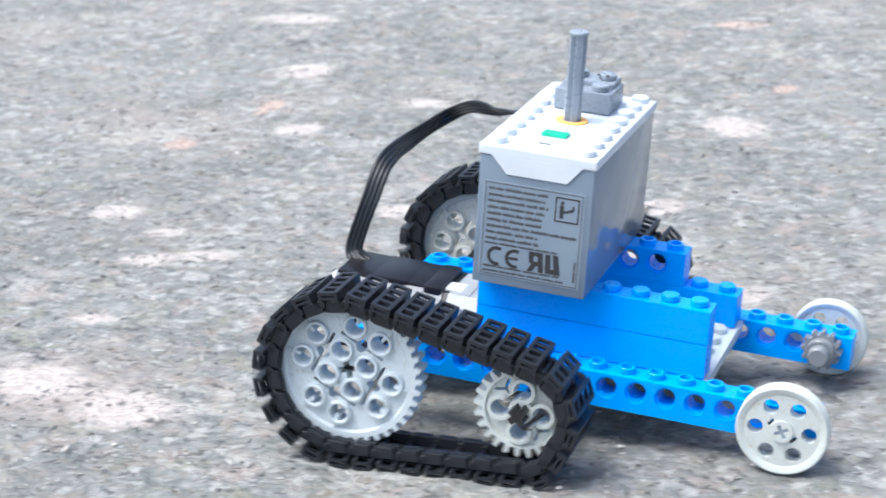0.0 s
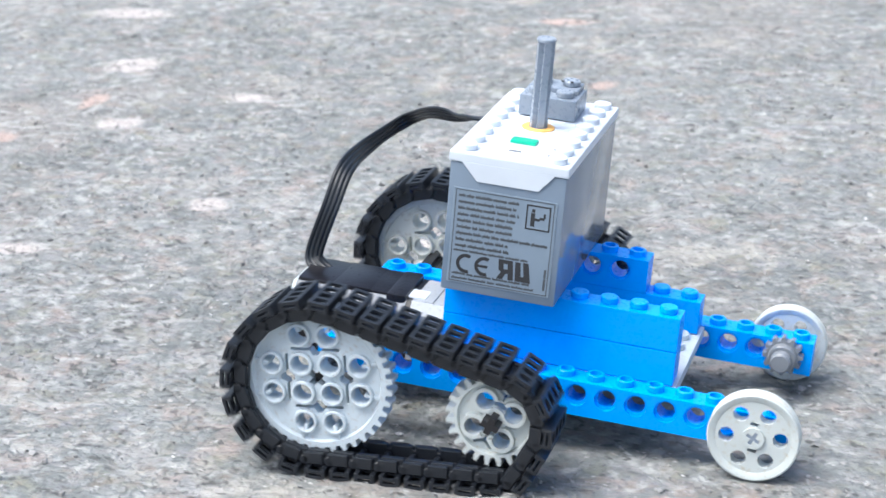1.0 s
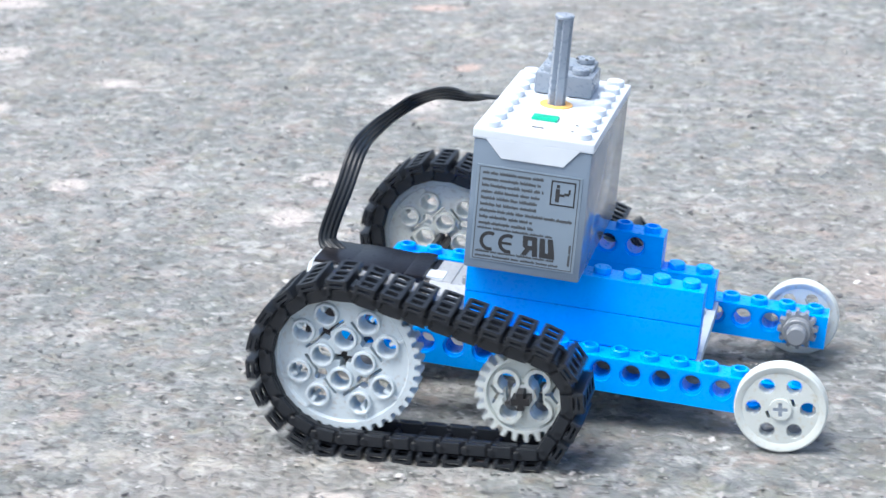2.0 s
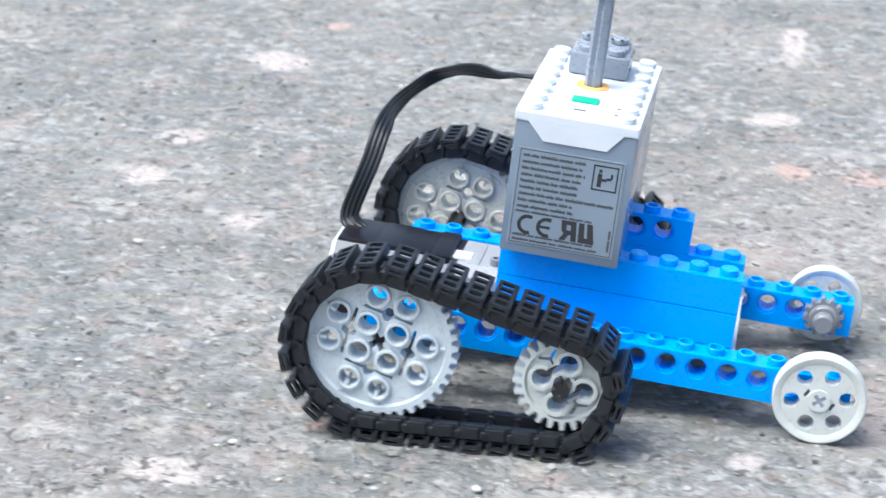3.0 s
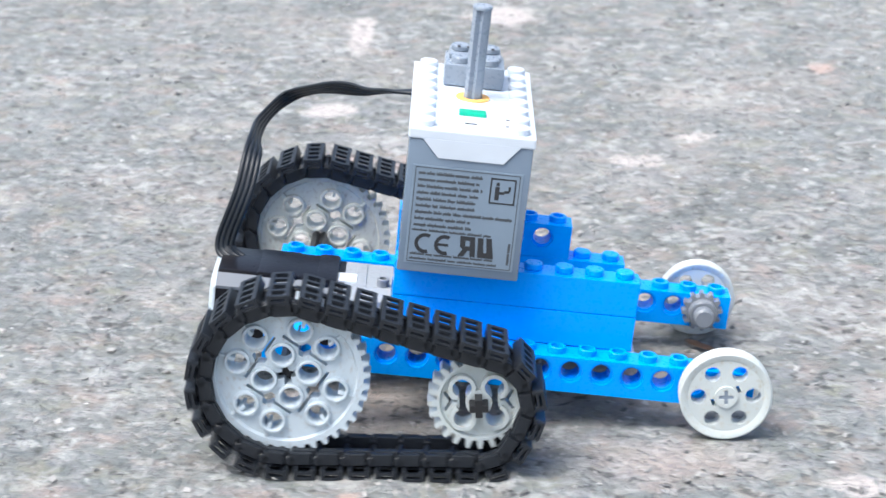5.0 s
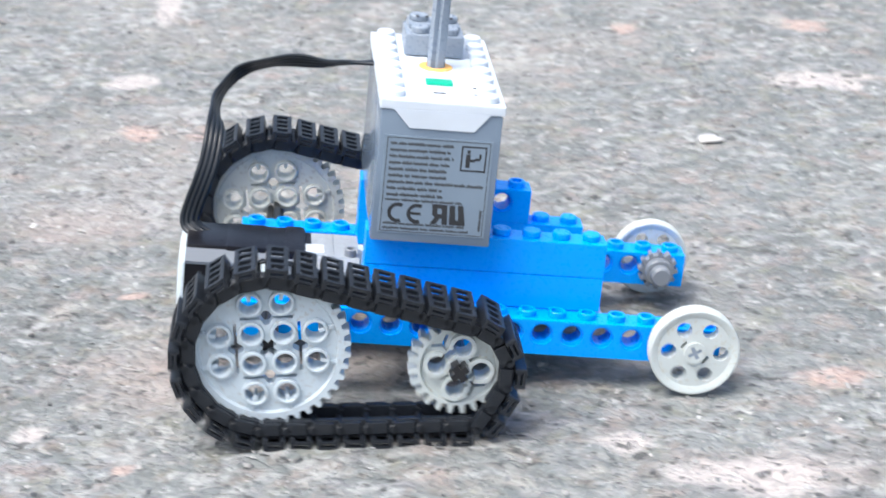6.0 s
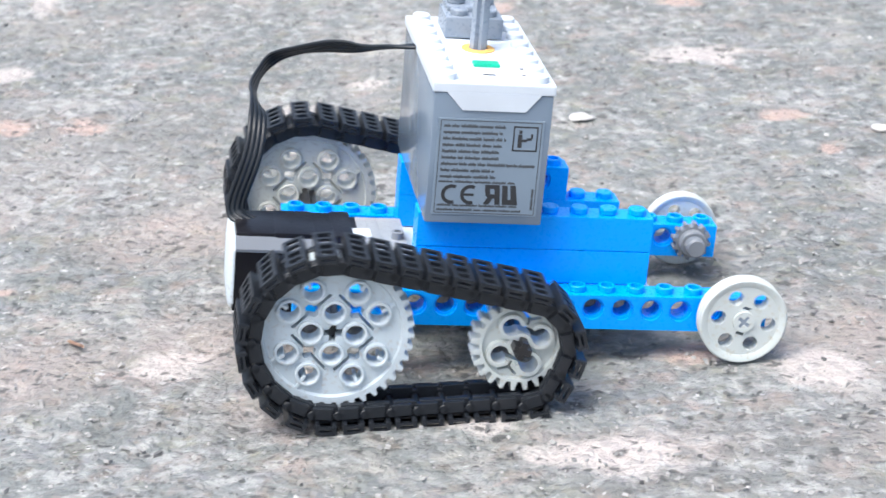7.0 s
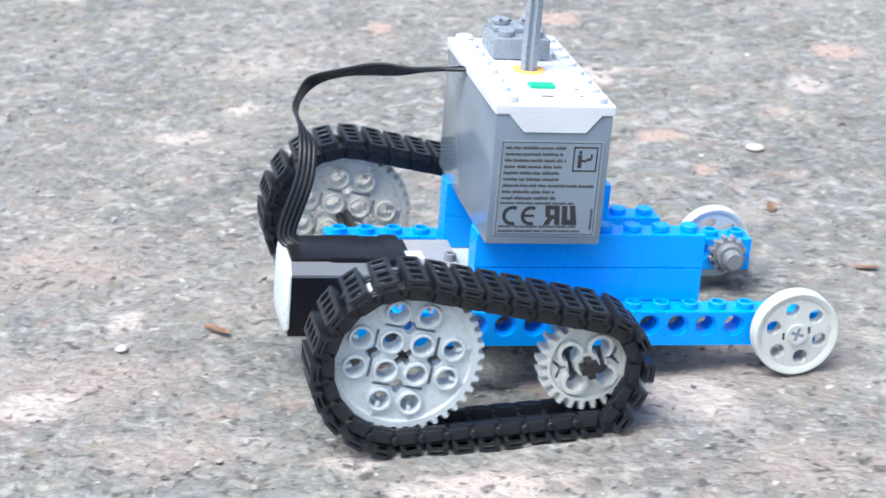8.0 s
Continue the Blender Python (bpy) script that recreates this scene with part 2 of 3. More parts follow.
def cross(r, w, cx=0.0, cz=0.0, turn=0.0):
    """The plus-shaped outline of an axle."""
    pts = [(r, -w), (r, w), (w, w), (w, r), (-w, r), (-w, w), (-r, w), (-r, -w), (-w, -w), (-w, -r), (w, -r), (w, -w)]
    c, s = math.cos(turn), math.sin(turn)
    return [(cx + a * c - b * s, cz + a * s + b * c) for a, b in pts]


def teeth(count, root, tip):
    pts = []
    for i in range(count):
        a = 2 * math.pi * i / count
        step = 2 * math.pi / count
        for f, r in ((-0.30, root), (-0.14, tip), (0.14, tip), (0.30, root)):
            pts.append((r * math.cos(a + f * step), r * math.sin(a + f * step)))
    return pts


# ---- the ground ----
PALE_STAINS = [(-0.336, 0.002, 0.009, 0.007), (-0.370, 0.016, 0.008, 0.007), (-0.422, 0.177, 0.005, 0.005), (-0.388, 0.127, 0.005, 0.004),
               (-0.368, 0.136, 0.006, 0.003), (-0.429, 0.399, 0.007, 0.008), (-0.357, 0.351, 0.006, 0.004), (-0.475, 0.504, 0.011, 0.007),
               (-0.396, 0.298, 0.005, 0.006), (-0.216, 0.333, 0.006, 0.006), (-0.379, 0.069, 0.004, 0.003), (-0.320, 0.197, 0.004, 0.005),
               (-0.393, 0.157, 0.004, 0.003), (-0.150, -0.056, 0.006, 0.004), (-0.222, 0.337, 0.008, 0.006), (-0.226, 0.172, 0.005, 0.006),
               (-0.227, 0.223, 0.005, 0.005), (-0.181, 0.133, 0.004, 0.005), (-0.011, 0.295, 0.006, 0.005), (-0.047, -0.052, 0.003, 0.003)]
PALE_STAINS_AHEAD = [(0.056, 0.455, 0.009, 0.009), (-0.006, 0.413, 0.003, 0.018), (0.085, 0.066, 0.003, 0.005), (0.106, 0.234, 0.005, 0.004),
               (0.130, 0.266, 0.004, 0.003), (0.346, 0.256, 0.005, 0.006), (0.268, 0.277, 0.003, 0.003), (0.172, -0.049, 0.012, 0.004),
               (0.234, -0.009, 0.007, 0.007), (0.061, 0.015, 0.006, 0.005), (0.258, 0.286, 0.010, 0.006), (0.177, -0.054, 0.007, 0.007),
               (-0.009, -0.020, 0.003, 0.003), (0.143, -0.032, 0.004, 0.003)]
RUST_STAINS = [(-0.435, 0.269, 0.004, 0.005), (-0.422, 0.332, 0.003, 0.007), (-0.249, 0.527, 0.008, 0.005), (-0.208, 0.401, 0.004, 0.004),
               (-0.002, 0.227, 0.004, 0.005), (0.024, 0.225, 0.005, 0.005), (-0.117, -0.022, 0.003, 0.003), (0.276, 0.205, 0.005, 0.004),
               (0.370, 0.297, 0.006, 0.006), (0.269, 0.362, 0.005, 0.005), (0.284, 0.167, 0.003, 0.003), (0.268, 0.367, 0.006, 0.005),
               (-0.005, 0.232, 0.004, 0.005), (0.009, 0.072, 0.003, 0.002), (0.017, -0.042, 0.002, 0.002), (0.204, 0.006, 0.007, 0.004),
               (0.190, 0.366, 0.003, 0.005)]
PINK_WASH = [(0.063, 0.112, 0.016, 0.011), (0.074, 0.027, 0.015, 0.010), (0.096, -0.018, 0.011, 0.006), (0.253, 0.011, 0.012, 0.009),
               (0.257, -0.054, 0.010, 0.007), (0.180, -0.047, 0.013, 0.005), (-0.363, 0.011, 0.015, 0.014), (-0.012, 0.135, 0.012, 0.010),
               (0.024, 0.015, 0.011, 0.011)]


def ground():
    nx, ny = 440, 400
    x, y = np.meshgrid(np.linspace(-0.72, 0.60, nx + 1), np.linspace(-0.25, 0.95, ny + 1))
    fade = np.minimum(np.minimum(np.arange(nx + 1)[None, :], np.arange(nx, -1, -1)[None, :]),
                      np.minimum(np.arange(ny + 1)[:, None], np.arange(ny, -1, -1)[:, None])).clip(0, 8) / 8
    h = np.array([0.0007 * noise.noise(Vector((a * 40, b * 40, 0.3))) + 0.0011 * noise.noise(Vector((a * 115, b * 115, 1.3)))
                  for a, b in zip(x.ravel(), y.ravel())]).reshape(x.shape)
    z = -0.0004 + np.minimum(h, 0.0005) * fade

    def stains(rows):
        total = np.zeros(x.shape)
        for a, b, ra, rb in rows:
            total = np.maximum(total, np.exp(-0.22 * (((x - a) / ra) ** 2 + ((y - b) / rb) ** 2)))
        return total.ravel()

    count = (nx + 1) * (ny + 1)
    ids = np.arange(count).reshape(x.shape)
    rim = np.concatenate([ids[0, :-1], ids[:-1, -1], ids[-1, :0:-1], ids[:0:-1, 0]])
    inner = np.stack([x.ravel(), y.ravel(), z.ravel()], 1)
    outer = inner[rim] + (inner[rim] - (-0.06, 0.35, 0)) * 1500
    outer[:, 2] = -0.0004
    verts = np.concatenate([inner, outer])
    faces = np.stack([ids[:-1, :-1], ids[:-1, 1:], ids[1:, 1:], ids[1:, :-1]], -1).reshape(-1, 4).tolist()
    far = count + np.arange(len(rim))
    faces += np.stack([rim, far, np.roll(far, -1), np.roll(rim, -1)], 1).tolist()
    me = bpy.data.meshes.new("ground")
    me.from_pydata(verts.tolist(), [], faces)
    for name, rows in (("pale_stain", PALE_STAINS + PALE_STAINS_AHEAD), ("rust_stain", RUST_STAINS), ("pink_wash", PINK_WASH)):
        layer = me.attributes.new(name, "FLOAT", "POINT")
        layer.data.foreach_set("value", np.concatenate([stains(rows), np.zeros(len(rim))]))
    me.materials.append(CONCRETE)
    me.polygons.foreach_set("use_smooth", [True] * len(faces))
    return tagged(new("ground", me), "worn grey concrete ground with pale and rusty stains", "ground", kind="structure")


ground()


def rock_mesh(name, mat, seed, lumps=0.35, flat=0.6):
    rnd = random.Random(seed)
    bm = bmesh.new()
    bmesh.ops.create_icosphere(bm, subdivisions=2, radius=1)
    off = Vector((rnd.random() * 9, rnd.random() * 9, rnd.random() * 9))
    for v in bm.verts:
        v.co *= 1 + lumps * noise.noise(v.co * 1.3 + off)
        v.co.z *= flat
    me = bpy.data.meshes.new(name)
    bm.to_mesh(me)
    bm.free()
    me.materials.append(mat)
    for p in me.polygons:
        p.use_smooth = True
    return me


PEBBLE = material("pale_stone", (0.56, 0.55, 0.53), 0.7, bump=0.4, spread=0.15, blotch=300)
DRYLEAF = material("dry_leaf", (0.38, 0.25, 0.18), 0.7, bump=0.3, spread=0.3, blotch=250)

for i, (x, y, size) in enumerate(((0.203, 0.2085, 0.0038), (0.084, 0.047, 0.0023), (0.305, 0.183, 0.0034), (-0.138, -0.037, 0.0014),
                                  (-0.073, -0.051, 0.0017), (-0.194, 0.006, 0.0011), (-0.328, -0.023, 0.0010), (-0.2076, 0.1033, 0.0016))):
    ob = new("pebble", rock_mesh("pebble", PEBBLE, i, 0.35 if i else 0.9))
    ob.scale = (size, size * 0.75, size * 0.6)
    ob.location, ob.rotation_euler = (x, y, size * 0.25), (0, 0, i * 1.3)
    tagged(ob, "small pale stone lying on the concrete ground", "pebble", "loose pebbles")


def leaf_bit(x, y, length, width, turn):
    bm = bmesh.new()
    rows = []
    for i in range(7):
        u = i / 6
        w = width * math.sin(math.pi * (0.08 + 0.84 * u)) * (1 + 0.2 * math.sin(9 * u))
        lift = 0.0003 + 0.0005 * u * u
        rows.append([bm.verts.new(((u - 0.5) * length, k * w, lift + 0.0005 * abs(k))) for k in (-1, 0, 1)])
    for a, b in zip(rows, rows[1:]):
        for k in (0, 1):
            bm.faces.new((a[k], a[k + 1], b[k + 1], b[k]))
    bmesh.ops.solidify(bm, geom=bm.faces, thickness=0.0003)
    ob = part("leaf_fragment", bm, DRYLEAF, None, smooth=60, scale=1.0)
    ob.location, ob.rotation_euler = (x, y, 0.0), (0, 0, turn)
    tagged(ob, "brown dry leaf fragment on the concrete ground", "leaf", "dry leaf bits")


for row in ((0.111, 0.056, 0.011, 0.0019, -0.9), (0.0346, 0.0299, 0.008, 0.0010, -0.9), (0.295, 0.125, 0.007, 0.0020, 1.3), (0.309, 0.069, 0.008, 0.0016, -0.3)):
    leaf_bit(*row)


def grit():
    """Fine loose grit, too much of it to count."""
    rnd = random.Random(12)
    base = bmesh.new()
    bmesh.ops.create_cube(base, size=1.3)
    for v in base.verts:
        v.co *= 1 + 0.3 * math.sin(v.index * 2.3)
    vs = np.array([v.co[:] for v in base.verts])
    fs = [[v.index for v in f.verts] for f in base.faces]
    base.free()
    verts, faces = [], []
    for i in range(16000):
        u = rnd.random()
        x, y = rnd.uniform(-0.5, 0.46), -0.1 + 0.6 * rnd.random() ** 1.4
        r = 0.00045 + 0.0008 * u ** 6
        m = np.array(Euler((rnd.random() * 6, rnd.random() * 6, rnd.random() * 6)).to_matrix())
        k = vs * (r * rnd.uniform(0.8, 1.7), r, r * rnd.uniform(0.4, 0.8)) @ m.T * (1, 1, 0.7) + (x, y, -r * 0.1)
        faces += [[len(verts) + a for a in f] for f in fs]
        verts += k.tolist()
    me = bpy.data.meshes.new("grit")
    me.from_pydata(verts, [], faces)
    me.materials.append(GRIT)
    tagged(new("grit", me), "fine loose grit on the concrete ground", "grit", kind="stuff")


def grit_material():
    m = bpy.data.materials.new("mixed_grit")
    m.use_nodes = True
    n, l = m.node_tree.nodes, m.node_tree.links
    g, r = n.new("ShaderNodeNewGeometry"), n.new("ShaderNodeValToRGB")
    stops = [(0.0, (0.10, 0.10, 0.10)), (0.25, (0.26, 0.265, 0.26)), (0.8, (0.36, 0.35, 0.335)), (0.96, (0.4, 0.39, 0.37)), (1.0, (0.62, 0.61, 0.6))]
    while len(r.color_ramp.elements) < len(stops):
        r.color_ramp.elements.new(0.5)
    for e, (p, c) in zip(r.color_ramp.elements, stops):
        e.position, e.color = p, (*c, 1)
    l.new(g.outputs["Random Per Island"], r.inputs["Fac"])
    l.new(r.outputs["Color"], n["Principled BSDF"].inputs["Base Color"])
    n["Principled BSDF"].inputs["Roughness"].default_value = 0.8
    return m


GRIT = grit_material()
grit()

# ---- the toy ----
toy = tagged(new("tracked_toy_vehicle"), "blue and grey toy brick tracked vehicle on concrete ground", "toy vehicle")

part("studded_beam", holed_brick(-120, 8, 0, 8, 0), BLUE, toy, "blue studded beam with holes")
part("studded_beam", holed_brick(-120, 8, 56, 64, 0), BLUE, toy, "blue studded beam with holes")
bm = plain_brick(-88, -23, 8.2, 55.8, 0.4, 3.7, False)
for stud_x in (-28, -36, -44):
    for stud_y in (20, 28, 36, 44):
        add_stud(bm, stud_x, stud_y, 3.7)
part("cross_plate", bm, PALE, toy, "pale grey plate between the beams")
for z in (3.8, 13.4):
    part("brick", plain_brick(-88, -24, 8.2, 16, z, z + 9.6), BLUE, toy)
part("brick", plain_brick(-88, -24, 48, 56, 3.8, 13.4), BLUE, toy)
part("holed_brick", holed_brick(-88, -40, 48, 56, 19.2), BLUE, toy)


def battery_box():
    bm = bmesh.new()
    add_box(bm, -87.6, -56.4, 0.3, 63.7, 23.1, 58.6, 0.7)
    for v in bm.verts:
        if v.co.z < 25:
            v.co.x = -72 + (v.co.x + 72) * 0.995
    box = part("battery_box", bm, MIDGREY, toy, "glossy grey battery box with a white lid", 40)
    bm = bmesh.new()
    add_box(bm, -88, -56, 0, 64, 58.6, 61.4, 0.5)
    for y0, y1 in ((-0.05, 1.2), (62.8, 64.05)):
        add_plate(bm, "y", [(-84.4, 58.9), (-80, 54.1), (-63.6, 54.1), (-59.6, 58.9)], [], y0, y1)
    for x in (-84, -60):
        for k in range(8):
            add_stud(bm, x, 4 + 8 * k, 61.4)
    part("lid", bm, TOPWHITE, box, "white studded lid")
    bm = bmesh.new()
    add_tube(bm, "z", (-72, 32, 61.4), 2.6, 4.5, -0.1, 0.4, 28)
    part("dial", bm, ORANGE, box, "orange dial ring")
    bm = bmesh.new()
    add_box(bm, -75.6, -68.6, 14.6, 18.8, 61.2, 62.2, 0.4)
    part("button", bm, GREEN, box, "green push button")
    for x, y in ((-63.0, 14.5), (-63.2, 8.5), (-72.5, 8)):
        bm = bmesh.new()
        add_box(bm, x - (0.5 if x > -70 else 1.6), x + (0.5 if x > -70 else 1.6), y - 0.4, y + 0.4, 61.3, 61.5)
        part("marking", bm, INK, box)
    # the printed sticker on the near end
    bm = bmesh.new()
    add_box(bm, -85.9, -58.2, 0.12, 0.4, 25.6, 51.8)
    sticker = part("sticker", bm, STICKER, box, "grey sticker with small print")
    ink = bmesh.new()
    for x0, x1, z0, z1 in ((-85.3, -58.8, 26.0, 26.2), (-85.3, -85.1, 26.0, 51.4), (-59.0, -58.8, 26.0, 51.4), (-85.3, -58.8, 51.2, 51.4)):
        add_box(ink, x0, x1, 0.06, 0.2, z0, z1)
    part("border", ink, SOFTINK, box)
    rnd = random.Random(4)

    def print_line(x0, x1, z, tall, upright=False):
        """A row of print too small to read: low bars for words, with short taller ticks."""
        ink = bmesh.new()
        at = x0
        while at < x1 - 0.4:
            end = min(x1, at + rnd.uniform(1.4, 5.0))
            if upright:
                add_box(ink, z - tall, z + tall, 0.075, 0.2, at, end)
            else:
                add_box(ink, at, end, 0.075, 0.2, z - tall, z + tall * 0.75)
                tick = at
                while tick < end - 0.3:
                    up = rnd.random()
                    add_box(ink, tick, tick + rnd.uniform(0.16, 0.34), 0.06, 0.2, z - tall * (1.5 if up < 0.2 else 1.05), z + tall * (1.7 if up > 0.45 else 0.9))
                    tick += rnd.uniform(0.4, 0.75)
            at = end + rnd.uniform(0.22, 0.45)
        part("print_line", ink, SOFTINK, box)

    for i in range(9):
        end = -67.9 - rnd.random() * 1.6 if i < 6 else (-59.8 if i == 6 else -69.5 - rnd.random() * 1.6)
        print_line(-84.4, end, 49.8 - i * 1.72, 0.34)
    for z, end in ((34.65, -64.6), (28.2, -63.6), (26.95, -62.4)):
        print_line(-84.6, end, z, 0.26)
    print_line(27.4, 33.2, -59.7, 0.3, True)
    # the picture box
    ink = bmesh.new()
    for x0, x1, z0, z1 in ((-67.6, -67.2, 43.4, 50.2), (-61.0, -60.6, 43.4, 50.2), (-67.6, -60.6, 43.4, 43.8), (-67.6, -60.6, 49.8, 50.2)):
        add_box(ink, x0, x1, 0.05, 0.2, z0, z1)
    add_box(ink, -66.2, -65.0, 0.05, 0.2, 44.4, 48.0)
    add_box(ink, -66.0, -65.1, 0.05, 0.2, 48.2, 49.1)
    add_box(ink, -65.0, -63.6, 0.05, 0.2, 46.0, 46.7)
    add_box(ink, -63.7, -62.3, 0.05, 0.2, 46.4, 47.1)
    add_box(ink, -62.6, -62.0, 0.05, 0.2, 46.9, 48.2)
    for v in ink.verts:
        v.co.x, v.co.z = -66.2 + (v.co.x + 67.6) * 0.93, v.co.z + 0.1
    part("pictogram", ink, INK, box)
    # two letters made of arcs
    for kind, cx in (("C", -81.0), ("E", -76.0)):
        ink = bmesh.new()
        pts = [(math.radians(a)) for a in range(62, 299, 12)]
        outer = [(cx + 2.7 * math.cos(a), 31.2 + 2.7 * math.sin(a)) for a in pts]
        inner = [(cx + 1.75 * math.cos(a), 31.2 + 1.75 * math.sin(a)) for a in reversed(pts)]
        add_plate(ink, "y", outer + inner, [], 0.05, 0.2)
        if kind == "E":
            add_box(ink, cx - 2.2, cx + 0.9, 0.065, 0.2, 30.85, 31.55)
        part("letter", ink, INK, box)
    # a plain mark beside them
    ink = bmesh.new()
    add_plate(ink, "y", [(-73.6, 34.1), (-70.1, 34.1), (-69.7, 28.7), (-71.0, 28.7), (-71.1, 30.3), (-71.6, 30.3), (-72.4, 28.7), (-73.8, 28.7), (-72.8, 30.6), (-73.4, 31.2)], [[(-72.3, 33.0), (-71.3, 33.0), (-71.2, 31.5), (-72.2, 31.5)]], 0.05, 0.2)
    add_plate(ink, "y", [(-69.5, 34.0), (-68.2, 34.0), (-67.9, 30.1), (-67.2, 30.1), (-67.6, 34.1), (-66.3, 34.1), (-65.5, 28.7), (-69.25, 28.7)], [], 0.05, 0.2)
    for v in ink.verts:
        v.co.x = -72.3 + (v.co.x + 73.6) * 1.1
    part("mark", ink, INK, box)
    return box


battery_box()

# the upright axle in the dial, with its flat stop
bm = bmesh.new()
add_plate(bm, "z", cross(2.25, 0.9, -72, 32, 0.5), [], 61.0, 85.3)
add_disc(bm, "z", (-72, 32, 85.3), 2.6, 0, 1.2, 24, 0.3)
part("upright_axle", bm, DARKGREY, toy, "slate grey upright axle with a flat stop", 40)


def plug():
    bm = bmesh.new()
    add_box(bm, -80, -64, 41, 56, 61.6, 67.5, 0.7)
    add_box(bm, -79, -65, 47, 56.5, 67.3, 68.9, 0.5)
    for x in (-76, -68):
        add_stud(bm, x, 44.4, 67.5)
    for x in (-76, -68):
        add_disc(bm, "z", (x, 52, 68.9), 2.6, 0, 1.6, 20, 0.3)
    add_box(bm, -64.1, -63.7, 45, 46, 63.5, 64.6)
    p = part("plug", bm, DARKGREY, toy, "slate grey cable plug with studs", 40)
    bm = bmesh.new()
    for x in (-76.6, -74.0, -70.0, -67.4):
        add_box(bm, x - 0.4, x + 0.4, 49.2, 50.0, 70.3, 70.65)
    part("contact", bm, INK, p)


plug()


def motor():
    bm = bmesh.new()
    section = [(21, -12), (21, 5.6), (23.6, 8.6), (41.5, 8.6), (44, 5.6), (44, -12)]
    add_plate(bm, "x", section, [], -135, -101)
    body = part("motor", bm, TAPE, toy, "black motor wrapped in tape", 40)
    bm = bmesh.new()
    add_plate(bm, "x", [(20.8, 5.2), (20.8, 6.0), (23.4, 8.9), (24.0, 8.9), (24.0, 8.4), (22.0, 5.2)], [], -134.9, -102.5)
    part("side_strip", bm, MOTORGREY, body, "dull grey strip along the motor")
    bm = bmesh.new()
    add_box(bm, -134.8, -104.5, 23.4, 41.6, 6.6, 9.9, 1.1)
    add_box(bm, -124.5, -113.0, 23.2, 41.7, 6.7, 10.05, 1.0)
    add_box(bm, -108.5, -102.6, 22.4, 42.0, 5.8, 10.25, 1.2)
    for v in bm.verts:
        v.co.z += 0.3 * noise.noise(Vector((v.co.x * 0.09, v.co.y * 0.2, 4.0)))
    part("tape", bm, TAPE, body, "black tape wrapped round the motor", 50)
    bm = bmesh.new()
    cap = [(20.4, -9.6), (20.4, 5.6), (23.4, 9.0), (41.7, 9.0), (44.4, 5.6), (44.4, -9.6), (41.0, -12.4), (24.0, -12.4)]
    rings = []
    for x, k in ((-134.8, 1.0), (-135.3, 1.0), (-136.1, 0.92), (-136.6, 0.68), (-136.8, 0.3)):
        rings.append([bm.verts.new((x, 32.4 + (a - 32.4) * k, -1.8 + (b + 1.8) * k)) for a, b in cap])
    for p, q in zip(rings, rings[1:]):
        for i in range(len(cap)):
            bm.faces.new((p[i], p[(i + 1) % len(cap)], q[(i + 1) % len(cap)], q[i]))
    bm.faces.new(rings[0])
    bm.faces.new(rings[-1])
    part("end_cap", bm, PALE, body, "rounded white end cap", 40)
    bm = bmesh.new()
    add_plate(bm, "x", [(21, -8), (21, 5.6), (23.6, 8.6), (41.5, 8.6), (44, 5.6), (44, -8)], [], -101, -88.2)
    add_box(bm, -98, -95, 23.8, 40, 8.0, 8.9, 0.2)
    part("gearbox", bm, GEARBOX, body, "light grey motor front", 30)
    bm = bmesh.new()
    add_box(bm, -102.9, -97.6, 25.5, 31.5, 8.4, 9.15, 0.2)
    part("tag", bm, TOPWHITE, body, "small white tag")
    bm = bmesh.new()
    add_tube(bm, "z", (-90.6, 26.0, 8.5), 1.0, 1.7, -0.2, 2.2, 18)
    part("pin", bm, BUSHGREY, body)


motor()


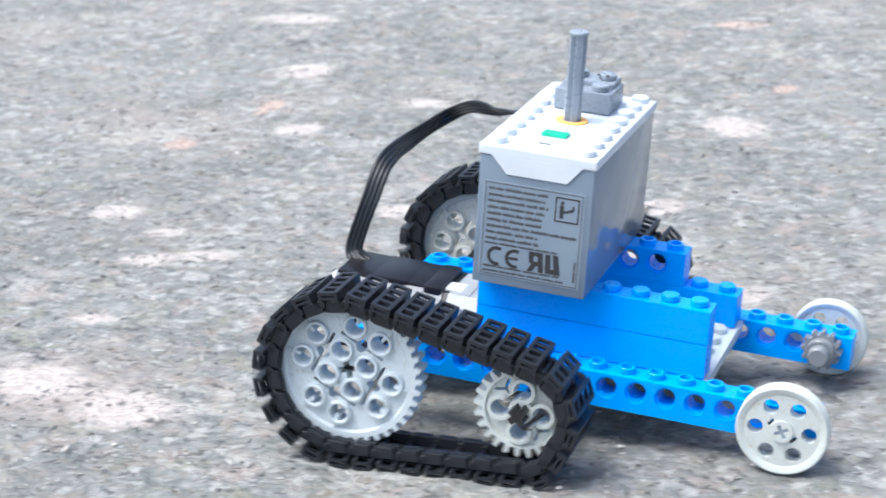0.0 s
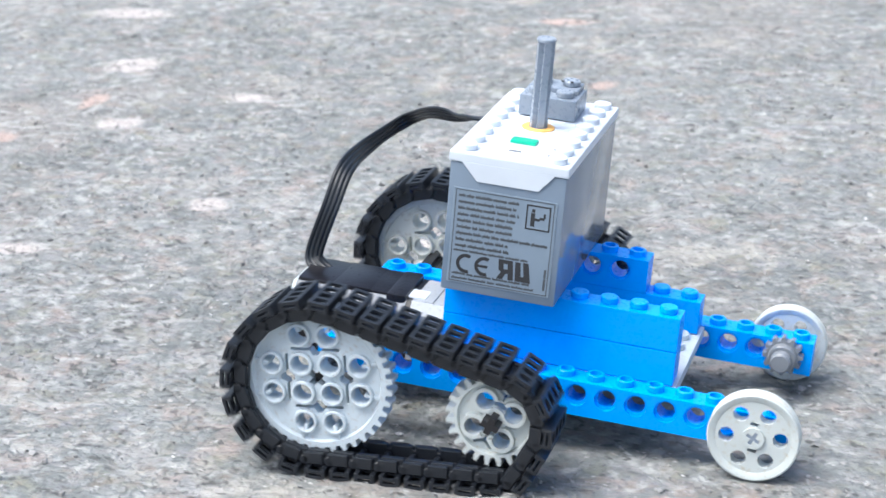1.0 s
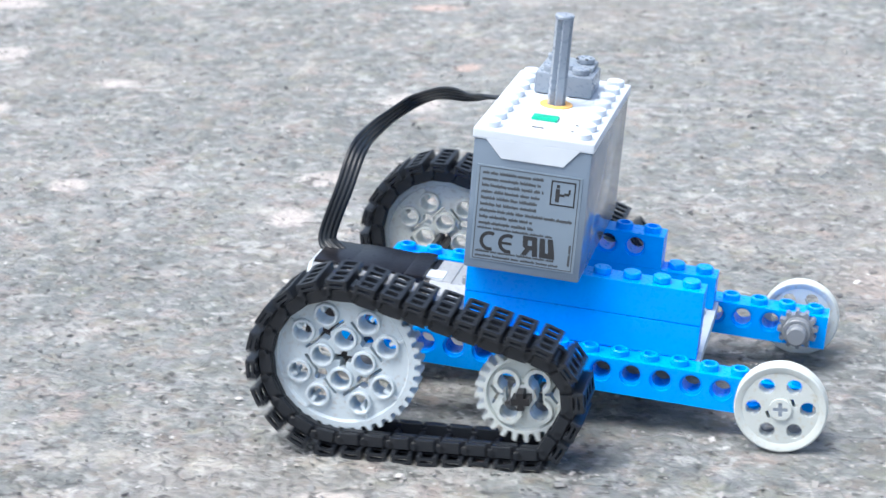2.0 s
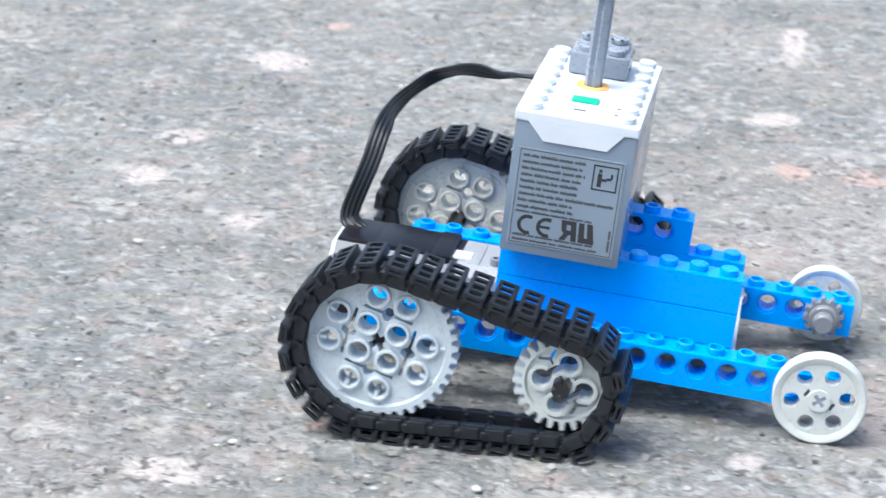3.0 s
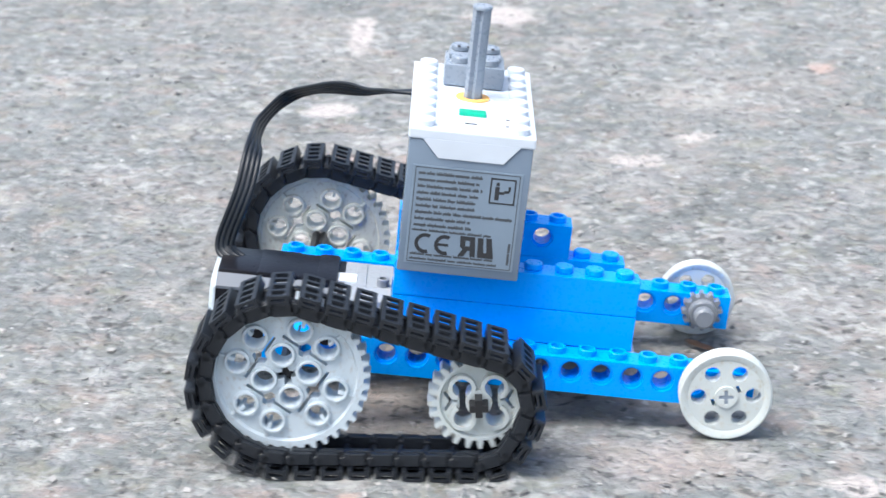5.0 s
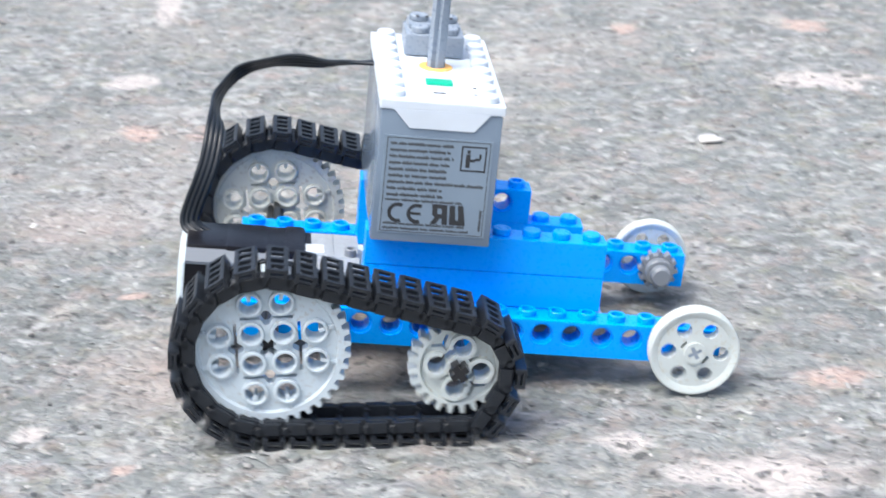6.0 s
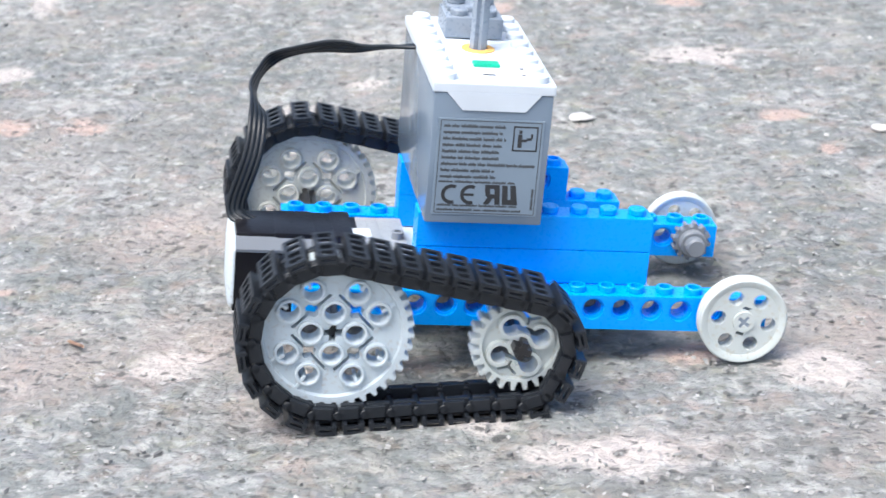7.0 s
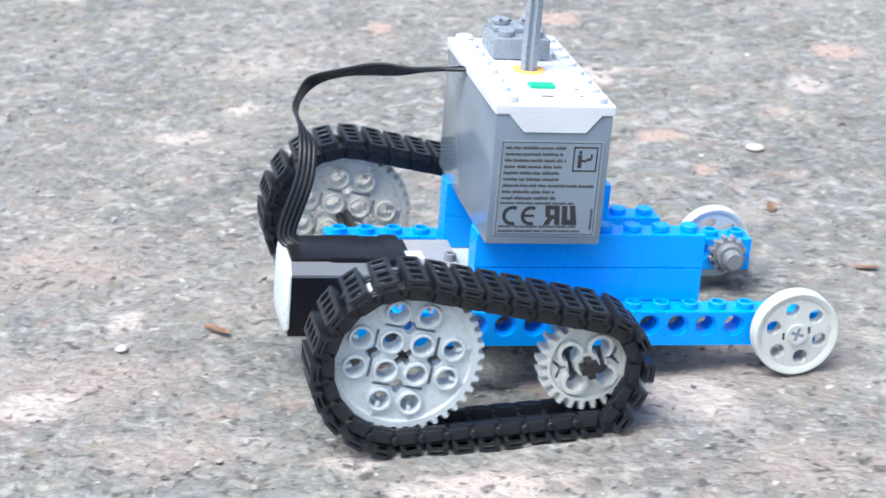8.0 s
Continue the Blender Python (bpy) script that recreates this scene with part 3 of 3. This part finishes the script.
def cable():
    """Four wires side by side, from the plug over the lid's edge to the motor."""
    knots = [(-84, 38, 60), (-91, 41.6, 58.5), (-94, 45.5, 57.2), (-100.3, 56.3, 53.6), (-110.4, 64.8, 50.9), (-122.7, 82, 42.3),
             (-129.3, 68.2, 37.6), (-129.2, 44.9, 37.1), (-130.5, 36.9, 27.7), (-134.4, 36.5, 13.5), (-133, 35, 10.2), (-128, 33, 8.9)]
    knots = [Vector(k) for k in knots]
    line = []
    for i in range(len(knots) - 1):
        p0, p1, p2, p3 = knots[max(i - 1, 0)], knots[i], knots[i + 1], knots[min(i + 2, len(knots) - 1)]
        for s in range(6):
            u = s / 6
            line.append(0.5 * (2 * p1 + (p2 - p0) * u + (2 * p0 - 5 * p1 + 4 * p2 - p3) * u * u + (3 * p1 - p0 - 3 * p2 + p3) * u ** 3))
    line.append(knots[-1])
    n = 8
    frames = []
    # the ribbon leaves the box flat, twists to stand on edge and folds over to face up
    turns = [(0.0, (0, 0, 1)), (0.2, (0, 0.35, 0.94)), (0.34, (0, 0.9, 0.45)), (0.42, (-0.3, 0.9, 0.25)),
             (0.5, (-0.85, 0.45, 0.1)), (0.58, (-0.8, 0.3, -0.4)), (0.66, (-0.2, 0.6, -0.75)), (0.75, (0, 0.85, -0.5)), (0.82, (0, 0.95, -0.3)), (1.0, (0, 0.1, -1))]
    for i, p in enumerate(line):
        d = (line[min(i + 1, len(line) - 1)] - line[max(i - 1, 0)]).normalized()
        f = i / (len(line) - 1)
        lo, hi = [(u, v) for u, v in zip(turns, turns[1:]) if u[0] <= f <= v[0]][0]
        k = (f - lo[0]) / (hi[0] - lo[0])
        wide = d.cross(Vector(lo[1]).lerp(Vector(hi[1]), k * k * (3 - 2 * k))).normalized()
        frames.append((p, wide, d.cross(wide)))

    def sweep(off, half_wide, half_high):
        bm = bmesh.new()
        prev = None
        for p, wide, up in frames:
            c = p + wide * off
            ring = [bm.verts.new(c + wide * half_wide * math.cos(2 * math.pi * k / n) + up * half_high * math.sin(2 * math.pi * k / n)) for k in range(n)]
            if prev:
                for k in range(n):
                    bm.faces.new((prev[k], prev[(k + 1) % n], ring[(k + 1) % n], ring[k]))
            prev = ring
        return bm

    web = part("cable", sweep(0, 2.2, 0.36), CABLE, toy, "flat black four-wire cable", 60)
    for w in range(4):
        part("wire", sweep((w - 1.5) * 1.32, 0.72, 0.56), CABLE, web, "", 60)


cable()


# ---- wheels, gears and tracks: each is keyed in the toy's own space ----
def slot(turn, r=8.0):
    """A thin slit across a radius, with a small plus-shaped opening in its middle."""
    pts = [(-0.4, -6.6), (0.4, -6.6), (0.4, -1.6), (1.9, -0.6), (1.9, 0.6), (0.4, 1.6), (0.4, 6.6), (-0.4, 6.6), (-0.4, 1.6), (-1.9, 0.6), (-1.9, -0.6), (-0.4, -1.6)]
    c, q = math.cos(turn), math.sin(turn)
    return [((r + a) * c - b * q, (r + a) * q + b * c) for a, b in pts]


def gear_forty():
    """Twelve tubes stand on a sunken web between slits, with thin ribs out to the toothed rim."""
    bm = bmesh.new()
    spots = [(a, b) for a in (-12, -4, 4, 12) for b in (-12, -4, 4, 12) if abs(a) + abs(b) < 20]
    holes = [circle(3.2, 18, a, b) for a, b in spots] + [cross(2.9, 0.9, turn=math.pi / 4)]
    holes += [slot(k * math.pi / 2) for k in range(4)]
    add_plate(bm, "y", teeth(40, 19.1, 20.7), [circle(17.7, 64)], -2.6, 2.6)
    for h in (1, -1):
        add_lathe(bm, "y", (0, 0, 0), [(17.7, 2.6 * h), (17.2, 1.8 * h)], 64)
    add_plate(bm, "y", circle(17.2, 64), holes, -1.8, 1.8)
    for a, b in spots:
        add_lathe(bm, "y", (a, 0, b), [(3.2, 1.8), (3.35, 1.9), (3.3, 2.9), (3.1, 3.1), (2.65, 3.1), (2.45, 2.8), (2.45, -2.8), (2.65, -3.1), (3.1, -3.1), (3.3, -2.9), (3.35, -1.9), (3.2, -1.8)], 18)
    for k in range(8):
        turn = math.pi / 8 + k * math.pi / 4 + (0.1 if k % 2 else -0.1)
        rib = bmesh.new()
        add_box(rib, 13.4, 17.5, -2.55, 2.55, -0.45, 0.45, 0.15)
        bmesh.ops.rotate(rib, cent=(0, 0, 0), matrix=Matrix.Rotation(turn, 3, "Y"), verts=rib.verts)
        join(bm, rib)
    return bm


def join(bm, other):
    """Adds another mesh to this one."""
    spare = bpy.data.meshes.new("spare")
    other.to_mesh(spare)
    other.free()
    bm.from_mesh(spare)
    bpy.data.meshes.remove(spare)


def gear_twentyfour():
    """Four tubes, joined two by two by an open slot, round an axle hole, with a notch at either side."""
    bm = bmesh.new()
    pair = []
    for a in [math.radians(-71 + k * 322 / 16) for k in range(17)]:
        pair.append((4 + 2.4 * math.cos(a), 4 + 2.4 * math.sin(a)))
    pair += [(a, -b) for a, b in reversed(pair)]
    notch = [(5.3, -0.3), (6.6, -0.35), (8.2, -2.7), (8.8, -2.3), (7.4, 0.0), (8.8, 2.3), (8.2, 2.7), (6.6, 0.35), (5.3, 0.3)]
    mirrored = [[(-a, b) for a, b in loop] for loop in (pair, notch)]
    add_plate(bm, "y", teeth(24, 10.5, 12.8), [circle(9.8, 48)], -2.6, 2.6)
    for h in (1, -1):
        add_lathe(bm, "y", (0, 0, 0), [(9.8, 2.6 * h), (9.4, 1.4 * h)], 48)
    add_plate(bm, "y", circle(9.4, 48), [pair, notch, *mirrored, cross(2.2, 0.9)], -1.4, 1.4)
    for sx in (-1, 1):
        for sz in (-1, 1):
            ring = []
            for k in range(15):
                a = math.radians(-64 + k * 308 / 14)
                ring.append((math.cos(a), math.sin(a)))
            outer = [((4 + 3.45 * a) * sx, (4 + 3.45 * b) * sz) for a, b in ring]
            inner = [((4 + 2.45 * a) * sx, (4 + 2.45 * b) * sz) for a, b in reversed(ring)]
            for h0, h1 in ((1.3, 3.2), (-3.2, -1.3)):
                add_plate(bm, "y", outer + inner, [], h0, h1)
    add_plate(bm, "y", circle(3.3, 20), [cross(2.2, 0.9)], -2.9, 2.9)
    return bm


def pulley(size):
    bm = bmesh.new()
    holes = [circle(2.05, 18, 7.0 * math.cos(k * math.pi / 3), 7.0 * math.sin(k * math.pi / 3)) for k in range(6)]
    for turn in (0.5, 0.5 + math.pi):
        c, q = math.cos(turn), math.sin(turn)
        holes.append([(a * c - b * q, a * q + b * c) for a, b in ((3.1, -0.9), (3.9, -1.3), (4.2, 0.9), (3.4, 1.2))])
    add_plate(bm, "y", circle(9.8, 56), holes, -1.7, 1.7)
    add_lathe(bm, "y", (0, 0, 0), [(9.8, -1.7), (10.5, -2.1), (11.6, -2.3), (12.0, -2.0), (12.0, -1.2), (11.0, 0.0), (12.0, 1.2), (12.0, 2.0), (11.6, 2.3), (10.5, 2.1), (9.8, 1.7)], 56)
    bmesh.ops.scale(bm, vec=(size, size, size), verts=bm.verts)
    return bm


def pulley_hub():
    bm = bmesh.new()
    add_plate(bm, "y", circle(2.9, 20), [cross(1.9, 0.5)], -2.5, 2.5)
    return bm


def axle_end(length):
    bm = bmesh.new()
    add_plate(bm, "y", cross(2.35, 0.9), [], -length / 2, length / 2)
    return bm


def track_link():
    """One link: two hinged rails with a rod at each end, and an open ladder-shaped pad; along x, outwards along z."""
    bm = bmesh.new()
    for side in (-1, 1):
        y0, y1 = sorted((3.3 * side, 5.0 * side))
        add_box(bm, -2.9, 2.9, y0, y1, -2.5, 1.5, 0.25)
        add_disc(bm, "y", (-3.3, 0, -0.1), 1.55, y0, y1, 14, 0.2)
        y2, y3 = sorted((4.9 * side, 6.3 * side))
        add_box(bm, -1.6, 3.7, y2, y3, -2.2, 1.0, 0.25)
        add_disc(bm, "y", (3.6, 0, -0.1), 1.3, y2, y3, 14, 0.2)
    add_disc(bm, "y", (3.5, 0, 0.1), 0.9, -5.0, 5.0, 10, 0.1)
    add_disc(bm, "y", (-3.4, 0, 0.1), 0.9, -5.0, 5.0, 10, 0.1)
    add_box(bm, -2.5, 2.5, -3.4, 3.4, 0.5, 1.1)
    for x in (-2.75, 1.55):
        add_box(bm, x, x + 1.2, -8.3, 8.3, 1.3, 4.2, 0.25)
    for y in (-7.85, -3.95, 0.0, 3.95, 7.85):
        add_box(bm, -1.9, 1.9, y - 0.62, y + 0.62, 3.3, 4.1)
        add_box(bm, -1.9, 1.9, y - 0.5, y + 0.5, 2.0, 2.6)
    return bm


SPEED = 51.8
BIG_X, SMALL_X = -112.0, -64.0
LINKS = 30


def belt_path(wheels):
    """The straight runs and the arcs of a belt laid clockwise round some circles (x, z, radius)."""
    n, sides, runs = len(wheels), [], []
    for i in range(n):
        (x1, z1, r1), (x2, z2, r2) = wheels[i], wheels[(i + 1) % n]
        gap = math.hypot(x2 - x1, z2 - z1)
        ux, uz, c = (x2 - x1) / gap, (z2 - z1) / gap, (r1 - r2) / gap
        q = math.sqrt(1 - c * c)
        sides.append(math.atan2(c * uz + q * ux, c * ux - q * uz))
    for i in range(n):
        a, (x1, z1, r1), (x2, z2, r2) = sides[i], wheels[i], wheels[(i + 1) % n]
        p, q = Vector((x1 + r1 * math.cos(a), z1 + r1 * math.sin(a))), Vector((x2 + r2 * math.cos(a), z2 + r2 * math.sin(a)))
        runs.append(((q - p).length, a, p, q, None))
        runs.append((r2 * ((a - sides[(i + 1) % n]) % (2 * math.pi)), a, Vector((x2, z2)), None, r2))
    return runs


# the belt hangs a little slack under the small gear
BELT = belt_path([(BIG_X, 0.8, 20.4), (SMALL_X, 0.0, 12.4), (-60.5, -10.0, 5.0)])
LOOP = sum(run[0] for run in BELT)


def on_track(s):
    """The place and the turn of a link that has gone s millimetres round its track."""
    s %= LOOP
    for length, a, p, q, r in BELT:
        if s <= length:
            break
        s -= length
    if r is None:
        at = p.lerp(q, s / length)
        return at.x, at.y, a
    a -= s / r
    return p.x + r * math.cos(a), p.y + r * math.sin(a), a


NEAR_Y, FAR_Y = -22.5, 86.5
spinning = []
link_mesh = None
links = []
big = part("large_gear", gear_forty(), PALE, toy, "pale grey large toothed gear with round holes", 35, weld=True)
spinning.append((big, BIG_X, NEAR_Y, 145.5, 26.0))
far_big = part("large_gear", gear_forty(), FARPALE, toy, "light grey large toothed gear with round holes", 35, weld=True)
spinning.append((far_big, BIG_X + 1.5, FAR_Y, 145.5, 26.0))
small = part("small_gear", gear_twentyfour(), OLDPALE, toy, "aged pale grey small toothed gear", 35, weld=True)
spinning.append((small, SMALL_X, NEAR_Y, 242.5, 46.0))
far_small = part("small_gear", gear_twentyfour(), OLDPALE, toy, "aged pale grey small toothed gear", 35, weld=True)
spinning.append((far_small, SMALL_X, FAR_Y, 242.5, 46.0))
for y in (-4.2, 68.2):
    wheel = part("pulley_wheel", pulley(1.0 if y < 0 else 0.92), OLDPALE, toy, "pale grey six-hole pulley wheel", 35, weld=True)
    part("hub", pulley_hub(), OLDPALE, wheel, weld=True)
    spinning.append((wheel, 0.0, y, 250.5, 46.0))
for x, rate, y0, y1 in ((BIG_X, 145.5, -21.5, 4), (BIG_X + 1.5, 145.5, 60, 85), (SMALL_X, 242.5, -29.5, 4), (SMALL_X, 242.5, 60, 90), (0.0, 250.5, -6.5, 12), (0.0, 250.5, 47, 71)):
    ob = part("axle", axle_end(y1 - y0), BLACK if x else DARKGREY, toy, "", 30)
    spinning.append((ob, x, (y0 + y1) / 2, rate, 46.0))


def bush():
    bm = bmesh.new()
    add_plate(bm, "y", teeth(12, 4.6, 5.7), [], 0.3, 3.4)
    add_disc(bm, "y", (0, 0, 0), 4.0, -2.2, 0.6, 20, 0.3)
    add_disc(bm, "y", (0, 0, 0), 2.9, -5.6, -2.0, 20, 0.5)
    return bm


for y in (52.4,):
    spinning.append((part("bush", bush(), BUSHGREY, toy, "grey toothed axle bush", 35), 0.0, y, 250.5, 5.0))

for y in (NEAR_Y, FAR_Y):
    for k in range(LINKS):
        if link_mesh is None:
            ob = part("track_link", track_link(), RUBBER, toy)
            link_mesh = ob.data
        else:
            ob = new("track_link", link_mesh)
            ob.parent = toy
        links.append((ob, y, 6.0 + k * LOOP / LINKS))


def rolled(t):
    """How long the wheels have turned at full speed: they slow a little halfway."""
    return t - 0.018 * max(0.0, t - 3.5)


def front_turn(t):
    """The turn of the front wheels in degrees: they slip a little at first."""
    return 60 + 236.5 * t + 10.5 * max(0.0, t - 4.0)


def motions():
    """The toy drives ahead, its wheels and gears roll, and the links run round."""
    times = [i / 10 for i in range(81)]
    toy_rows = []
    for i in range(33):
        t = i / 4
        u = t - 4
        x = 0.06 + 0.05192 * u + -0.000111 * u ** 2 + 0.0000050 * u ** 3
        turn = 0.6409 * u + 0.04712 * u ** 2 + 0.005182 * u ** 3
        y = 0.05192 * radians(1) * (0.3205 * u ** 2 + 0.01571 * u ** 3 + 0.001296 * u ** 4)
        toy_rows.append((t, pose(x, y, 0.01204, 0, 5.711, turn)))
    walk(toy, toy_rows)
    for ob, x, y, rate, start in spinning:
        lift = (0.0019 if y < 0 else -0.0008) if x < -100 else (-0.0014 if y == 68.2 else 0.0)
        walk(ob, [(t, pose(x * MM, y * MM, lift, 0, start + rate * rolled(t) if x else front_turn(t), 0)) for t in times])
    for ob, y, start in links:
        rows = []
        for t in times:
            x, z, a = on_track(start + SPEED * rolled(t))
            rows.append((t, pose((x + (1.2 if y > 0 else 0.0)) * MM, y * MM, z * MM, 0, 90 - math.degrees(a), 0)))
        walk(ob, rows)


motions()
